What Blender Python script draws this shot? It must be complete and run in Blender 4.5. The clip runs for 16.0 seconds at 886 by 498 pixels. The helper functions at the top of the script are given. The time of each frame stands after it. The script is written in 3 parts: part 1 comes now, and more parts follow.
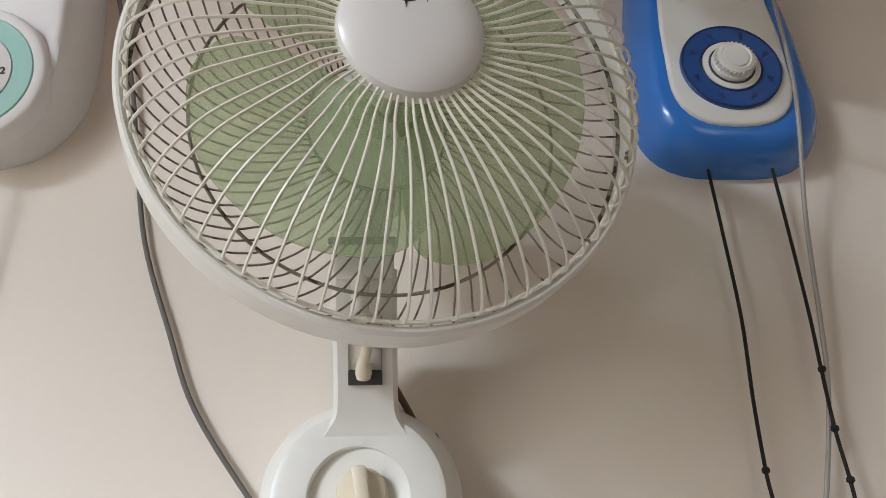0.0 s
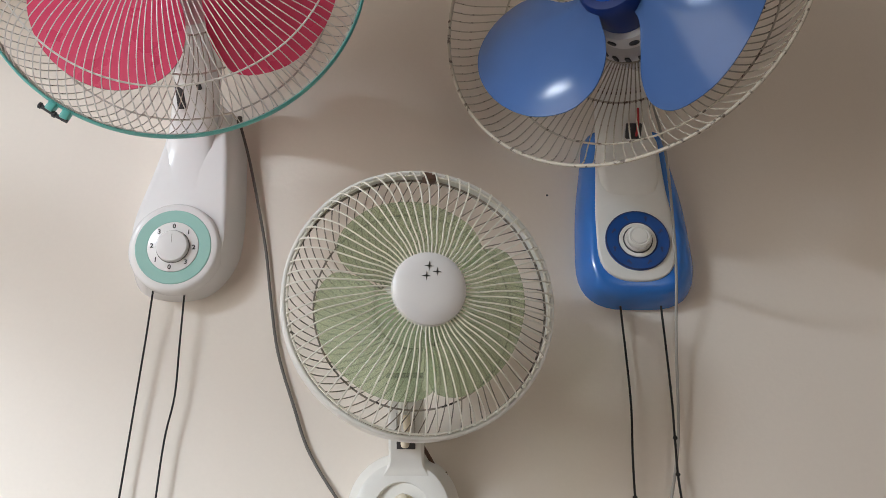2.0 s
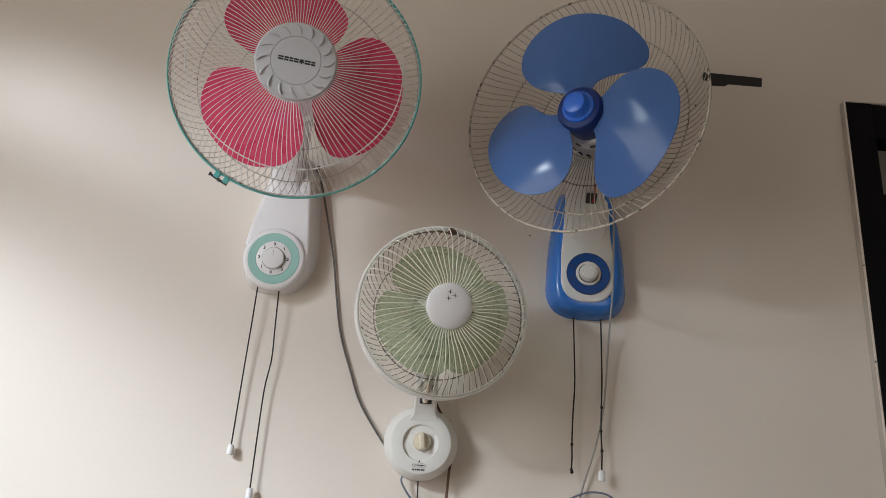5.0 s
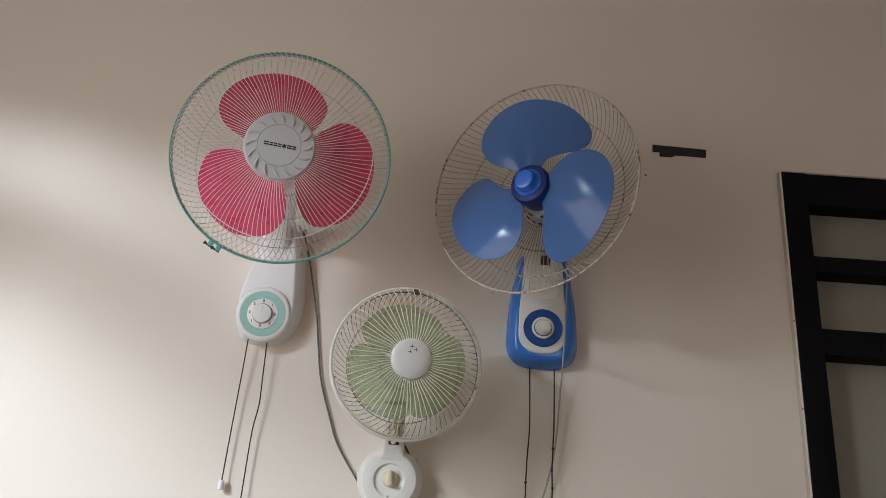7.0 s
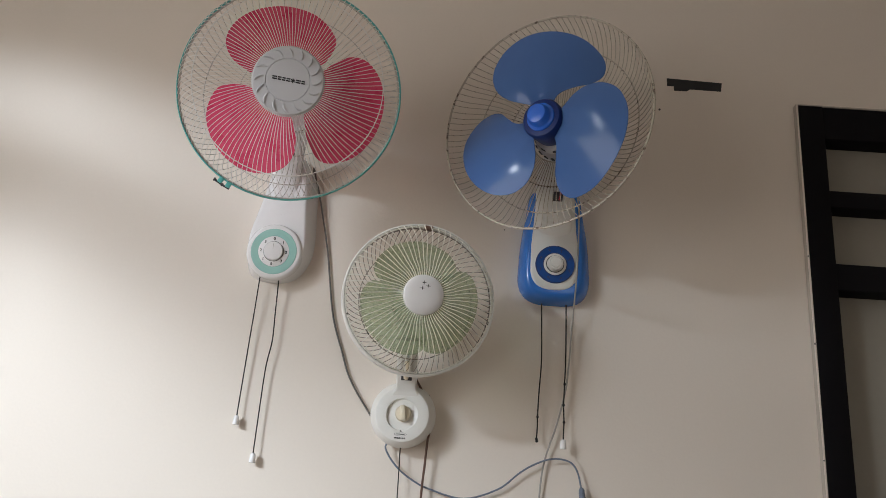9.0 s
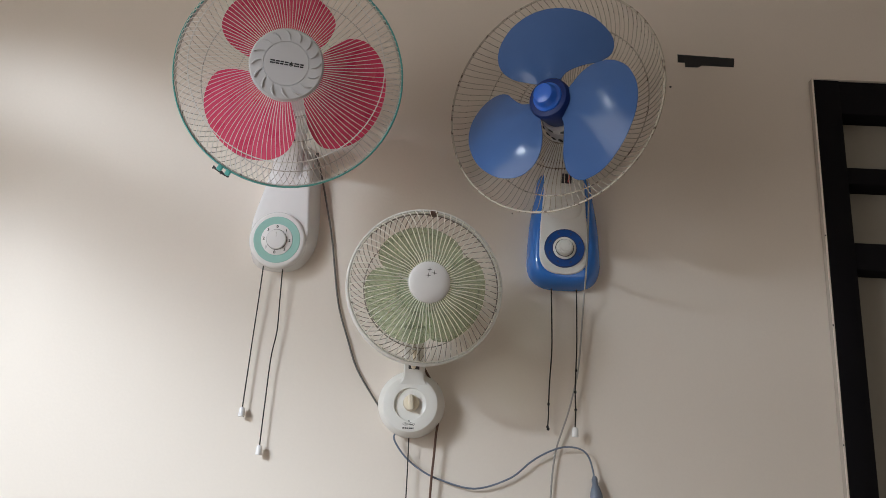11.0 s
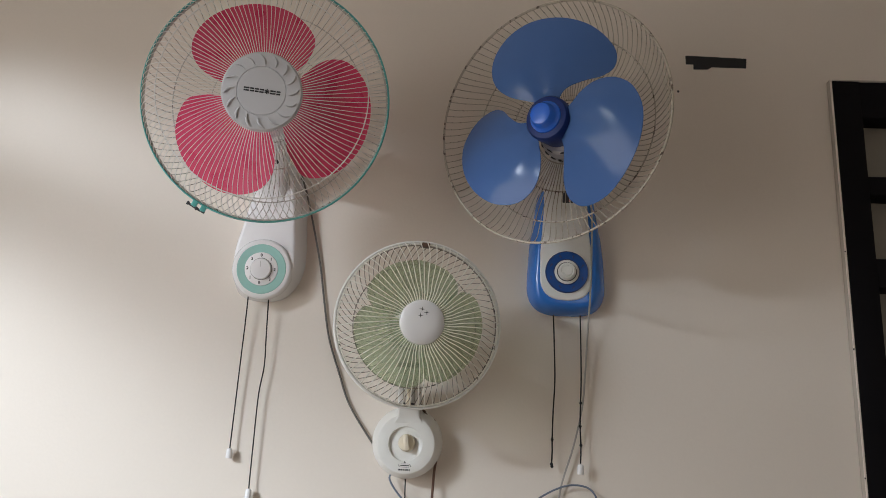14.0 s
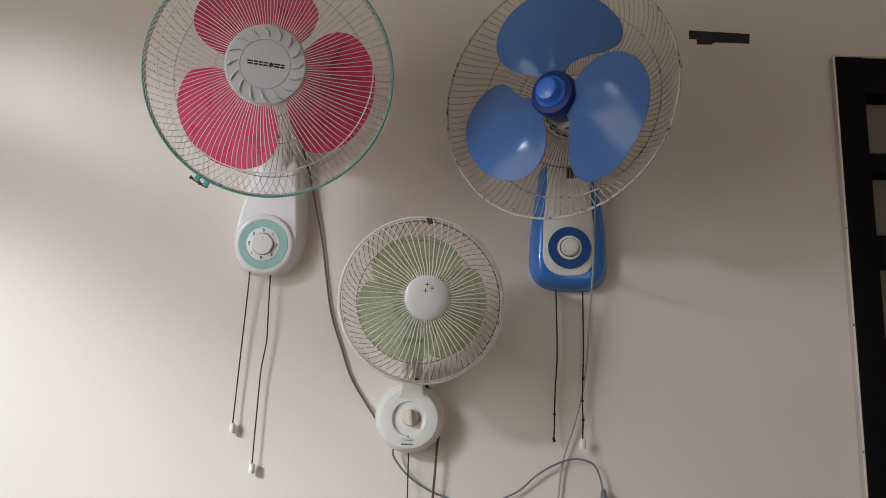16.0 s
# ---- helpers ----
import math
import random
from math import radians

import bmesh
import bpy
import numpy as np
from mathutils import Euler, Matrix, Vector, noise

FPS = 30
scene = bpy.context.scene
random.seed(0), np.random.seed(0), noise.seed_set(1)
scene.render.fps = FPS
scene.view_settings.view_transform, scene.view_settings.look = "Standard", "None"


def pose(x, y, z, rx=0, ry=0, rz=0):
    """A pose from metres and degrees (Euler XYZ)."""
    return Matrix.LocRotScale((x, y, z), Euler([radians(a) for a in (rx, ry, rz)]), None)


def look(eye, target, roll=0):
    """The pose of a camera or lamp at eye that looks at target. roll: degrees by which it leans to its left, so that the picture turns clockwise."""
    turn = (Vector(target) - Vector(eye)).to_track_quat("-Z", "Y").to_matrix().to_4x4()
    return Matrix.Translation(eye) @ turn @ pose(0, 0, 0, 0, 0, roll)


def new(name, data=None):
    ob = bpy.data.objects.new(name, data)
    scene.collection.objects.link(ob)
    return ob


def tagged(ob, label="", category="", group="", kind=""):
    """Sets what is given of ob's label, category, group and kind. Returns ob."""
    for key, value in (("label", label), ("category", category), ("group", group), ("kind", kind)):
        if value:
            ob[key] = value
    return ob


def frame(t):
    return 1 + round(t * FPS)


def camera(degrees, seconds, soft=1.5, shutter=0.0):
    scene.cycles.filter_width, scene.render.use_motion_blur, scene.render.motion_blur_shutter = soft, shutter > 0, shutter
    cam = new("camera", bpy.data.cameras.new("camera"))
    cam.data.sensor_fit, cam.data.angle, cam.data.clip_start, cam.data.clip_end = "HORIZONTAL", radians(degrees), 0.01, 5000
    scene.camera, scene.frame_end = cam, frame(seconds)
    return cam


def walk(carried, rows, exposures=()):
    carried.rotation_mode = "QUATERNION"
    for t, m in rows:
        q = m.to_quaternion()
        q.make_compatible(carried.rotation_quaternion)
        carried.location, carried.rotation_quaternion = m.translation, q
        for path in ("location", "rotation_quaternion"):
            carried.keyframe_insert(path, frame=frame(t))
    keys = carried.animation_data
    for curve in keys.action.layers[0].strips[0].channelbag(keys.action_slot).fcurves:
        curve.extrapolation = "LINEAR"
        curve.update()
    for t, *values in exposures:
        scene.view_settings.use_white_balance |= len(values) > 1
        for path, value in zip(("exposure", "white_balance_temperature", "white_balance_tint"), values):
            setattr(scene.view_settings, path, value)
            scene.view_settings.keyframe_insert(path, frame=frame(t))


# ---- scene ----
cam = camera(54.8, 16.0, soft=0.5)
PATH = [
    (0, (0.035, -0.584, 1.555), (0.15, 1.197, 2.457), -2.0),
    (0.5, (0.073, -0.664, 1.579), (0.004, 1.136, 2.449), 0.2),
    (1, (0.054, -0.78, 1.561), (0.03, 1.013, 2.448), -0.1),
    (1.5, (-0.001, -0.959, 1.586), (0.113, 0.877, 2.371), -1.5),
    (2, (0.058, -1.05, 1.544), (0.058, 0.786, 2.338), 0.2),
    (2.5, (0.112, -1.182, 1.519), (0.017, 0.675, 2.255), 2.1),
    (3, (0.109, -1.279, 1.515), (-0.038, 0.597, 2.193), 2.8),
    (3.2, (0.082, -1.311, 1.494), (-0.041, 0.561, 2.186), 2.8),
    (5.3, (0.013, -1.608, 1.439), (0.036, 0.26, 2.155), 3.7),
    (5.5, (0.048, -1.637, 1.434), (0.052, 0.226, 2.162), 4.1),
    (6, (0.102, -1.711, 1.425), (0.091, 0.141, 2.18), 4.3),
    (6.5, (0.106, -1.75, 1.421), (0.085, 0.082, 2.222), 4.2),
    (7, (0.107, -1.771, 1.419), (0.083, 0.068, 2.205), 4.3),
    (7.5, (0.113, -1.775, 1.418), (0.081, 0.097, 2.121), 4.1),
    (8, (0.113, -1.765, 1.422), (0.07, 0.128, 2.065), 4.0),
    (8.5, (0.11, -1.762, 1.422), (0.066, 0.131, 2.065), 4.1),
    (9, (0.101, -1.756, 1.411), (0.067, 0.131, 2.071), 4.1),
    (9.5, (0.098, -1.745, 1.411), (0.052, 0.145, 2.064), 4.1),
    (11.8, (0.116, -1.7, 1.487), (0.043, 0.206, 2.091), 2.4),
    (12, (0.114, -1.695, 1.511), (0.036, 0.212, 2.111), 2.1),
    (12.5, (0.111, -1.694, 1.559), (0.022, 0.22, 2.131), 2.2),
    (13, (0.101, -1.68, 1.577), (0.023, 0.239, 2.134), 2.4),
    (13.5, (0.11, -1.664, 1.593), (0.029, 0.264, 2.121), 2.5),
    (14, (0.127, -1.658, 1.59), (0.055, 0.27, 2.116), 2.3),
    (14.5, (0.125, -1.657, 1.592), (0.066, 0.273, 2.115), 2.1),
    (15, (0.12, -1.653, 1.594), (0.072, 0.281, 2.103), 2.1),
    (15.5, (0.109, -1.654, 1.593), (0.069, 0.283, 2.086), 2.1),
    (16, (0.099, -1.655, 1.591), (0.056, 0.288, 2.061), 2.2),
]
walk(cam, [(t, look(eye, target, roll)) for t, eye, target, roll in PATH],
     [(0, 0.27), (0.5, 0.23), (1.5, 0.22), (2, 0.22), (2.5, 0.06), (3.2, -0.03), (5.5, -0.03), (9.5, -0.02), (16, -0.10)])

# ---- light ----
world = bpy.data.worlds.new("world")
scene.world = world
world.use_nodes = True
wn = world.node_tree.nodes
sky = wn.new("ShaderNodeTexSky")
sky.sky_type = "NISHITA"
sky.sun_disc = False
sky.sun_elevation, sky.sun_rotation = radians(40), radians(120)
world.node_tree.links.new(sky.outputs[0], wn["Background"].inputs[0])
wn["Background"].inputs[1].default_value = 0.1


def area_lamp(name, eye, target, width, height, power, color):
    data = bpy.data.lights.new(name, "AREA")
    data.shape, data.size, data.size_y, data.energy, data.color = "RECTANGLE", width, height, power, color
    ob = new(name, data)
    ob.matrix_world = look(eye, target)
    return ob


# daylight that comes down through the side window and the vent over it; the doorway lamp is an added fill, its doorway
# unseen
area_lamp("window_light", (-3.76, -3.98, 3.42), (-1.0, -0.75, 2.25), 1.20, 0.44, 292, (0.86, 0.968, 1.08))
area_lamp("window_sky", (-1.79, -1.72, 1.65), (-0.4, -0.6, 1.25), 1.3, 1.3, 18.5, (0.99, 0.955, 0.92))
area_lamp("unseen_doorway_fill", (1.2, -3.95, 1.2), (0.9, 0, 1.0), 1.0, 1.9, 6, (1.0, 0.92, 0.82))

# ---- materials ----


def material(name, color, rough=0.5, metal=0.0, grain=0.06, scale=40.0, bump=0.0, coarse=0.05, coarse_scale=3.0, coat=0.0,
             transmission=0.0):
    m = bpy.data.materials.new(name)
    m.use_nodes = True
    nt = m.node_tree
    b = nt.nodes["Principled BSDF"]
    b.inputs["Metallic"].default_value = metal
    b.inputs["Coat Weight"].default_value = coat
    b.inputs["Transmission Weight"].default_value = transmission
    geo = nt.nodes.new("ShaderNodeTexCoord")
    fine = nt.nodes.new("ShaderNodeTexNoise")
    fine.inputs["Scale"].default_value = scale
    fine.inputs["Detail"].default_value = 5
    big = nt.nodes.new("ShaderNodeTexNoise")
    big.inputs["Scale"].default_value = coarse_scale
    big.inputs["Detail"].default_value = 3
    for n in (fine, big):
        nt.links.new(geo.outputs["Object"], n.inputs["Vector"])
    total = nt.nodes.new("ShaderNodeMath")
    total.operation = "MULTIPLY_ADD"
    total.inputs[1].default_value = grain * 2
    total.inputs[2].default_value = 1 - grain - coarse
    nt.links.new(fine.outputs["Fac"], total.inputs[0])
    second = nt.nodes.new("ShaderNodeMath")
    second.operation = "MULTIPLY_ADD"
    second.inputs[1].default_value = coarse * 2
    nt.links.new(big.outputs["Fac"], second.inputs[0])
    nt.links.new(total.outputs[0], second.inputs[2])
    mix = nt.nodes.new("ShaderNodeMix")
    mix.data_type, mix.blend_type = "RGBA", "MULTIPLY"
    mix.inputs["Factor"].default_value = 1.0
    mix.inputs["A"].default_value = (*color, 1)
    nt.links.new(second.outputs[0], mix.inputs["B"])
    nt.links.new(mix.outputs["Result"], b.inputs["Base Color"])
    rm = nt.nodes.new("ShaderNodeMath")
    rm.operation = "MULTIPLY_ADD"
    rm.inputs[1].default_value = 0.06
    rm.inputs[2].default_value = rough - 0.03
    nt.links.new(fine.outputs["Fac"], rm.inputs[0])
    nt.links.new(rm.outputs[0], b.inputs["Roughness"])
    if bump:
        bp = nt.nodes.new("ShaderNodeBump")
        bp.inputs["Strength"].default_value = bump
        bp.inputs["Distance"].default_value = 0.002
        nt.links.new(fine.outputs["Fac"], bp.inputs["Height"])
        nt.links.new(bp.outputs["Normal"], b.inputs["Normal"])
    return m


def spotted(name, color, spot, rough, amount, scale, metal=0.0):
    """Paint with chips, rust or dust spots of their own shape."""
    m = material(name, color, rough, metal, 0.08, 60)
    nt = m.node_tree
    b = nt.nodes["Principled BSDF"]
    src = b.inputs["Base Color"].links[0].from_socket
    co = nt.nodes.new("ShaderNodeTexCoord")
    n = nt.nodes.new("ShaderNodeTexNoise")
    n.inputs["Scale"].default_value, n.inputs["Detail"].default_value = scale, 4
    nt.links.new(co.outputs["Object"], n.inputs["Vector"])
    r = nt.nodes.new("ShaderNodeMapRange")
    r.inputs["From Min"].default_value, r.inputs["From Max"].default_value = amount, amount + 0.06
    nt.links.new(n.outputs["Fac"], r.inputs["Value"])
    mix = nt.nodes.new("ShaderNodeMix")
    mix.data_type = "RGBA"
    mix.inputs["B"].default_value = (*spot, 1)
    nt.links.new(r.outputs["Result"], mix.inputs["Factor"])
    nt.links.new(src, mix.inputs["A"])
    nt.links.new(mix.outputs["Result"], b.inputs["Base Color"])
    return m


def dull(m, level):
    m.node_tree.nodes["Principled BSDF"].inputs["Specular IOR Level"].default_value = level
    return m


WALL = material("wall_paint", (0.780, 0.706, 0.628), 0.62, 0, 0.02, 160, 0.10, 0.05, 1.7)
CEIL = material("ceiling_paint", (0.78, 0.76, 0.72), 0.8, 0, 0.02, 90, 0.1)
# unseen floor, kept dark and warm so its bounce tints the wall
FLOOR = material("floor_tile", (0.26, 0.19, 0.15), 0.3, 0, 0.05, 20, 0, 0.08, 2)
BLACK = dull(material("black_frame_paint", (0.005, 0.0045, 0.006), 0.6, 0, 0.2, 50, 0.15, 0.1, 5), 0.12)
PANEL = material("dull_door_panel", (0.30, 0.28, 0.24), 0.35, 0, 0.04, 60, 0.05, 0.06, 4)
# edge strip of the door frame, a tone darker than the wall paint
FILLER = material("darker_edge_paint", (0.50, 0.45, 0.39), 0.7, 0, 0.08, 60, 0.2, 0.12, 6)
TAPE = material("black_tape", (0.014, 0.014, 0.016), 0.5, 0, 0.2, 90, 0.2)
WHITE = material("white_plastic", (0.83, 0.82, 0.82), 0.25, 0, 0.02, 60, 0, 0.03, 9)
CREAM = material("aged_white_plastic", (0.80, 0.79, 0.755), 0.36, 0, 0.03, 70, 0.03, 0.04, 12)
IVORY = material("yellowed_ivory_plastic", (0.78, 0.70, 0.55), 0.4, 0, 0.05, 80, 0.05, 0.08, 30)
SILVER = material("silver_grey_plastic", (0.56, 0.55, 0.56), 0.32, 0.15, 0.02, 70, 0, 0.02, 10)
TEAL = material("mint_green_plastic", (0.36, 0.62, 0.565), 0.25, 0, 0.03, 60, 0, 0.05, 15)
TEALRIM = material("teal_rim_plastic", (0.12, 0.47, 0.43), 0.3, 0, 0.04, 60, 0, 0.05, 12)
PINK = material("translucent_rose_plastic", (0.70, 0.056, 0.140), 0.28, 0, 0.03, 30, 0, 0.04, 6, 0.2)
BLUE = dull(material("blue_blade_plastic", (0.080, 0.170, 0.42), 0.18, 0, 0.03, 40, 0, 0.06, 7, 0.0), 0.26)
SHELLBLUE = material("bright_blue_shell_plastic", (0.035, 0.20, 0.66), 0.22, 0, 0.03, 50, 0, 0.04, 8, 0.4)
DEEPBLUE = material("deep_blue_plastic", (0.020, 0.085, 0.31), 0.25, 0, 0.04, 60, 0, 0.05, 9, 0.2)
CAPBLUE = material("bright_blue_cap_plastic", (0.03, 0.17, 0.80), 0.25, 0, 0.03, 60, 0, 0.05, 9, 0.3)
# rear guard's white wire, with its shade put into a darker tone
BACKWIRE = spotted("shaded_white_wire", (0.55, 0.52, 0.47), (0.16, 0.12, 0.09), 0.4, 0.62, 120)
WIRE = spotted("white_coated_wire", (0.76, 0.74, 0.70), (0.22, 0.17, 0.13), 0.35, 0.66, 120)
OLDWIRE = spotted("worn_cream_wire", (0.50, 0.45, 0.37), (0.11, 0.08, 0.06), 0.45, 0.57, 140)
DUSTYWIRE = spotted("dusty_cream_wire", (0.80, 0.77, 0.69), (0.10, 0.08, 0.06), 0.35, 0.64, 130)
# much darker than the small fan's front wires, to set the two apart
DARKWIRE = spotted("dark_brown_wire", (0.30, 0.26, 0.22), (0.05, 0.04, 0.035), 0.5, 0.55, 110)
NAVY = dull(material("navy_plastic", (0.008, 0.030, 0.17), 0.42, 0, 0.04, 60, 0, 0.05, 9), 0.3)
MARKBLUE = material("worn_dark_blue_print", (0.010, 0.030, 0.13), 0.5)
DARK = material("dark_grey_plastic", (0.05, 0.05, 0.055), 0.5, 0, 0.1, 60)
GREYCORD = material("grey_rubber_cord", (0.13, 0.118, 0.108), 0.5, 0, 0.05, 90, 0.05)
PLUGMAT = material("blue_grey_rubber", (0.16, 0.19, 0.25), 0.5, 0, 0.05, 90, 0.05)
LIGHTCORD = material("pale_grey_rubber_cord", (0.36, 0.34, 0.31), 0.5, 0, 0.08, 40, 0.05, 0.15, 6)
BROWNCORD = material("brown_cord", (0.12, 0.06, 0.04), 0.5, 0, 0.1, 90)
STRING = material("black_string", (0.012, 0.012, 0.012), 0.8, 0, 0.3, 300, 0.4)
PRINT = material("black_print", (0.02, 0.02, 0.022), 0.5)
RED = material("red_wire", (0.55, 0.03, 0.04), 0.4)
METAL = material("steel_screw", (0.4, 0.4, 0.42), 0.35, 0.9, 0.1, 90)

# pale green see-through plastic
GREEN = material("pale_green_translucent_plastic", (0.55, 0.62, 0.45), 0.3, 0, 0.03, 40, 0, 0.04, 8)
_nt = GREEN.node_tree
_tr = _nt.nodes.new("ShaderNodeBsdfTransparent")
_tr.inputs[0].default_value = (0.90, 0.95, 0.84, 1)
_tl = _nt.nodes.new("ShaderNodeBsdfTranslucent")
_tl.inputs[0].default_value = (0.55, 0.62, 0.45, 1)
_m1 = _nt.nodes.new("ShaderNodeMixShader")
_m1.inputs[0].default_value = 0.35
_m2 = _nt.nodes.new("ShaderNodeMixShader")
_m2.inputs[0].default_value = 0.66
_nt.links.new(_nt.nodes["Principled BSDF"].outputs[0], _m1.inputs[1])
_nt.links.new(_tl.outputs[0], _m1.inputs[2])
_nt.links.new(_m1.outputs[0], _m2.inputs[1])
_nt.links.new(_tr.outputs[0], _m2.inputs[2])
_nt.links.new(_m2.outputs[0], _nt.nodes["Material Output"].inputs[0])

# ---- mesh helpers ----


def mesh_of(name, bm, mat, sharp=35):
    bmesh.ops.recalc_face_normals(bm, faces=bm.faces)
    me = bpy.data.meshes.new(name)
    bm.to_mesh(me)
    bm.free()
    me.polygons.foreach_set("use_smooth", [True] * len(me.polygons))
    me.set_sharp_from_angle(angle=radians(sharp))
    me.materials.append(mat)
    return me


def part(name, bm, mat, parent=None, label="", m=None, sharp=35):
    ob = new(name, mesh_of(name, bm, mat, sharp))
    if parent:
        ob.parent = parent
    if m is not None:
        ob.matrix_basis = m
    if label:
        tagged(ob, label)
    return ob


def piece(name, me, parent, m=None):
    ob = new(name, me)
    ob.parent = parent
    if m is not None:
        ob.matrix_basis = m
    return ob


def add_box(bm, lo, hi, bevel=0.0):
    x0, y0, z0 = lo
    x1, y1, z1 = hi
    made = bmesh.ops.create_cube(bm, size=1)["verts"]
    bmesh.ops.scale(bm, vec=(x1 - x0, y1 - y0, z1 - z0), verts=made)
    bmesh.ops.translate(bm, vec=((x0 + x1) / 2, (y0 + y1) / 2, (z0 + z1) / 2), verts=made)
    if bevel:
        edges = list({e for v in made for e in v.link_edges})
        bmesh.ops.bevel(bm, geom=edges, offset=bevel, segments=2, affect="EDGES", profile=0.5)
    return bm


def box(lo, hi, bevel=0.0):
    return add_box(bmesh.new(), lo, hi, bevel)


def add_loft(bm, rings, cap0=True, cap1=True, closed=True):
    rows = [[bm.verts.new(p) for p in ring] for ring in rings]
    n = len(rows[0])
    for a, b in zip(rows, rows[1:]):
        for i in range(n if closed else n - 1):
            j = (i + 1) % n
            bm.faces.new((a[i], a[j], b[j], b[i]))
    if cap0:
        bm.faces.new(rows[0][::-1])
    if cap1:
        bm.faces.new(rows[-1])
    return bm


def loft(rings, cap0=True, cap1=True):
    return add_loft(bmesh.new(), rings, cap0, cap1)


def circle(cx, cy, z, r, n=48):
    return [(cx + r * math.cos(2 * math.pi * i / n), cy + r * math.sin(2 * math.pi * i / n), z) for i in range(n)]


def lathe(profile, n=48, cx=0.0, cy=0.0, cap0=True, cap1=True):
    return loft([circle(cx, cy, z, r, n) for r, z in profile], cap0, cap1)


def washer(r0, r1, z0, z1, cx=0.0, cy=0.0, n=48, round_by=0.001):
    """A flat ring with rounded front edges."""
    prof = [(r0, z0), (r0, z1 - round_by), (r0 + round_by, z1), (r1 - round_by, z1), (r1, z1 - round_by), (r1, z0), (r0, z0)]
    bm = bmesh.new()
    add_loft(bm, [circle(cx, cy, z, r, n) for r, z in prof], False, False)
    bmesh.ops.remove_doubles(bm, verts=bm.verts, dist=1e-6)
    return bm


def torus(R, r, n=96, k=8, z=0.0, flat=1.0):
    bm = bmesh.new()
    rings = []
    for i in range(n):
        a = 2 * math.pi * i / n
        rings.append([((R + r * math.cos(t)) * math.cos(a), (R + r * math.cos(t)) * math.sin(a), z + flat * r * math.sin(t))
                      for t in (2 * math.pi * j / k for j in range(k))])
    rings.append(rings[0])
    add_loft(bm, rings, False, False)
    bmesh.ops.remove_doubles(bm, verts=bm.verts, dist=1e-7)
    return bm


def smooth_line(pts, step=6):
    """Catmull-Rom curve through points."""
    P = [Vector(p) for p in pts]
    P = [2 * P[0] - P[1]] + P + [2 * P[-1] - P[-2]]
    out = []
    for i in range(1, len(P) - 2):
        a, b, c, d = P[i - 1:i + 3]
        for k in range(step):
            t = k / step
            out.append(0.5 * ((2 * b) + (c - a) * t + (2 * a - 5 * b + 4 * c - d) * t * t + (3 * b - a - 3 * c + d) * t ** 3))
    return out + [P[-2]]


def add_tube(bm, pts, r, sides=6, caps=True):
    """A round tube along points; r is one radius or one for each point."""
    P = [Vector(p) for p in pts]
    rad = r if isinstance(r, (list, tuple)) else [r] * len(P)
    ref = Vector((0.31, 0.17, 0.93)).normalized()
    rings = []
    for i, p in enumerate(P):
        t = (P[min(i + 1, len(P) - 1)] - P[max(i - 1, 0)]).normalized()
        u = ref - t * ref.dot(t)
        if u.length < 0.05:
            u = Vector((1, 0, 0)) - t * t.x
        u.normalize()
        v = t.cross(u)
        ref = u
        rings.append([p + rad[i] * (math.cos(a) * u + math.sin(a) * v) for a in (2 * math.pi * j / sides for j in range(sides))])
    return add_loft(bm, rings, caps, caps)


def tube(pts, r, sides=6):
    return add_tube(bmesh.new(), pts, r, sides)


def rounded(pts, radius, seg=7):
    """A polygon with rounded corners. pts: (x, y) or (x, y, own radius)."""
    out = []
    n = len(pts)
    for i in range(n):
        p0, p, p1 = (Vector(pts[(i + k) % n][:2]) for k in (-1, 0, 1))
        r = pts[i][2] if len(pts[i]) > 2 else radius
        a, b = (p0 - p), (p1 - p)
        d = min(r, a.length * 0.49, b.length * 0.49)
        s, e = p + a.normalized() * d, p + b.normalized() * d
        for k in range(seg + 1):
            t = k / seg
            out.append(((1 - t) ** 2 * s + 2 * t * (1 - t) * p + t * t * e))
    return out


def inset(outline, d):
    n = len(outline)
    area = sum(outline[i][0] * outline[(i + 1) % n][1] - outline[(i + 1) % n][0] * outline[i][1] for i in range(n))
    sgn = 1 if area > 0 else -1
    out = []
    for i in range(n):
        t = Vector(outline[(i + 1) % n]) - Vector(outline[i - 1])
        if t.length < 1e-9:
            t = Vector((1, 0))
        t.normalize()
        out.append(Vector(outline[i]) + d * sgn * Vector((-t.y, t.x)))
    return out


def shell(outline, steps):
    """A moulded cover: the outline drawn in by steps of (inset, height)."""
    return loft([[(p[0], p[1], h) for p in inset(outline, d)] for d, h in steps])


def lettering(text, size, m, mat, parent, name="numeral"):
    cu = bpy.data.curves.new("text", "FONT")
    cu.body, cu.size, cu.align_x, cu.align_y, cu.extrude = text, size, "CENTER", "CENTER", 0.0002
    cu.offset = 0.00022
    tmp = bpy.data.objects.new("text", cu)
    scene.collection.objects.link(tmp)
    me = bpy.data.meshes.new_from_object(tmp.evaluated_get(bpy.context.evaluated_depsgraph_get()))
    bpy.data.objects.remove(tmp)
    bpy.data.curves.remove(cu)
    me.materials.clear()
    me.materials.append(mat)
    ob = piece(name, me, parent, m)
    return ob


ON_WALL = Matrix(((1, 0, 0, 0), (0, 0, -1, 0), (0, 1, 0, 0), (0, 0, 0, 1)))   # x along, y up, z out of the wall


def thing_on_wall(name, x, z, label, category, group=""):
    e = new(name)
    e.empty_display_size = 0.05
    e.matrix_basis = Matrix.Translation((x, 0, z)) @ ON_WALL
    return tagged(e, label, category, group)


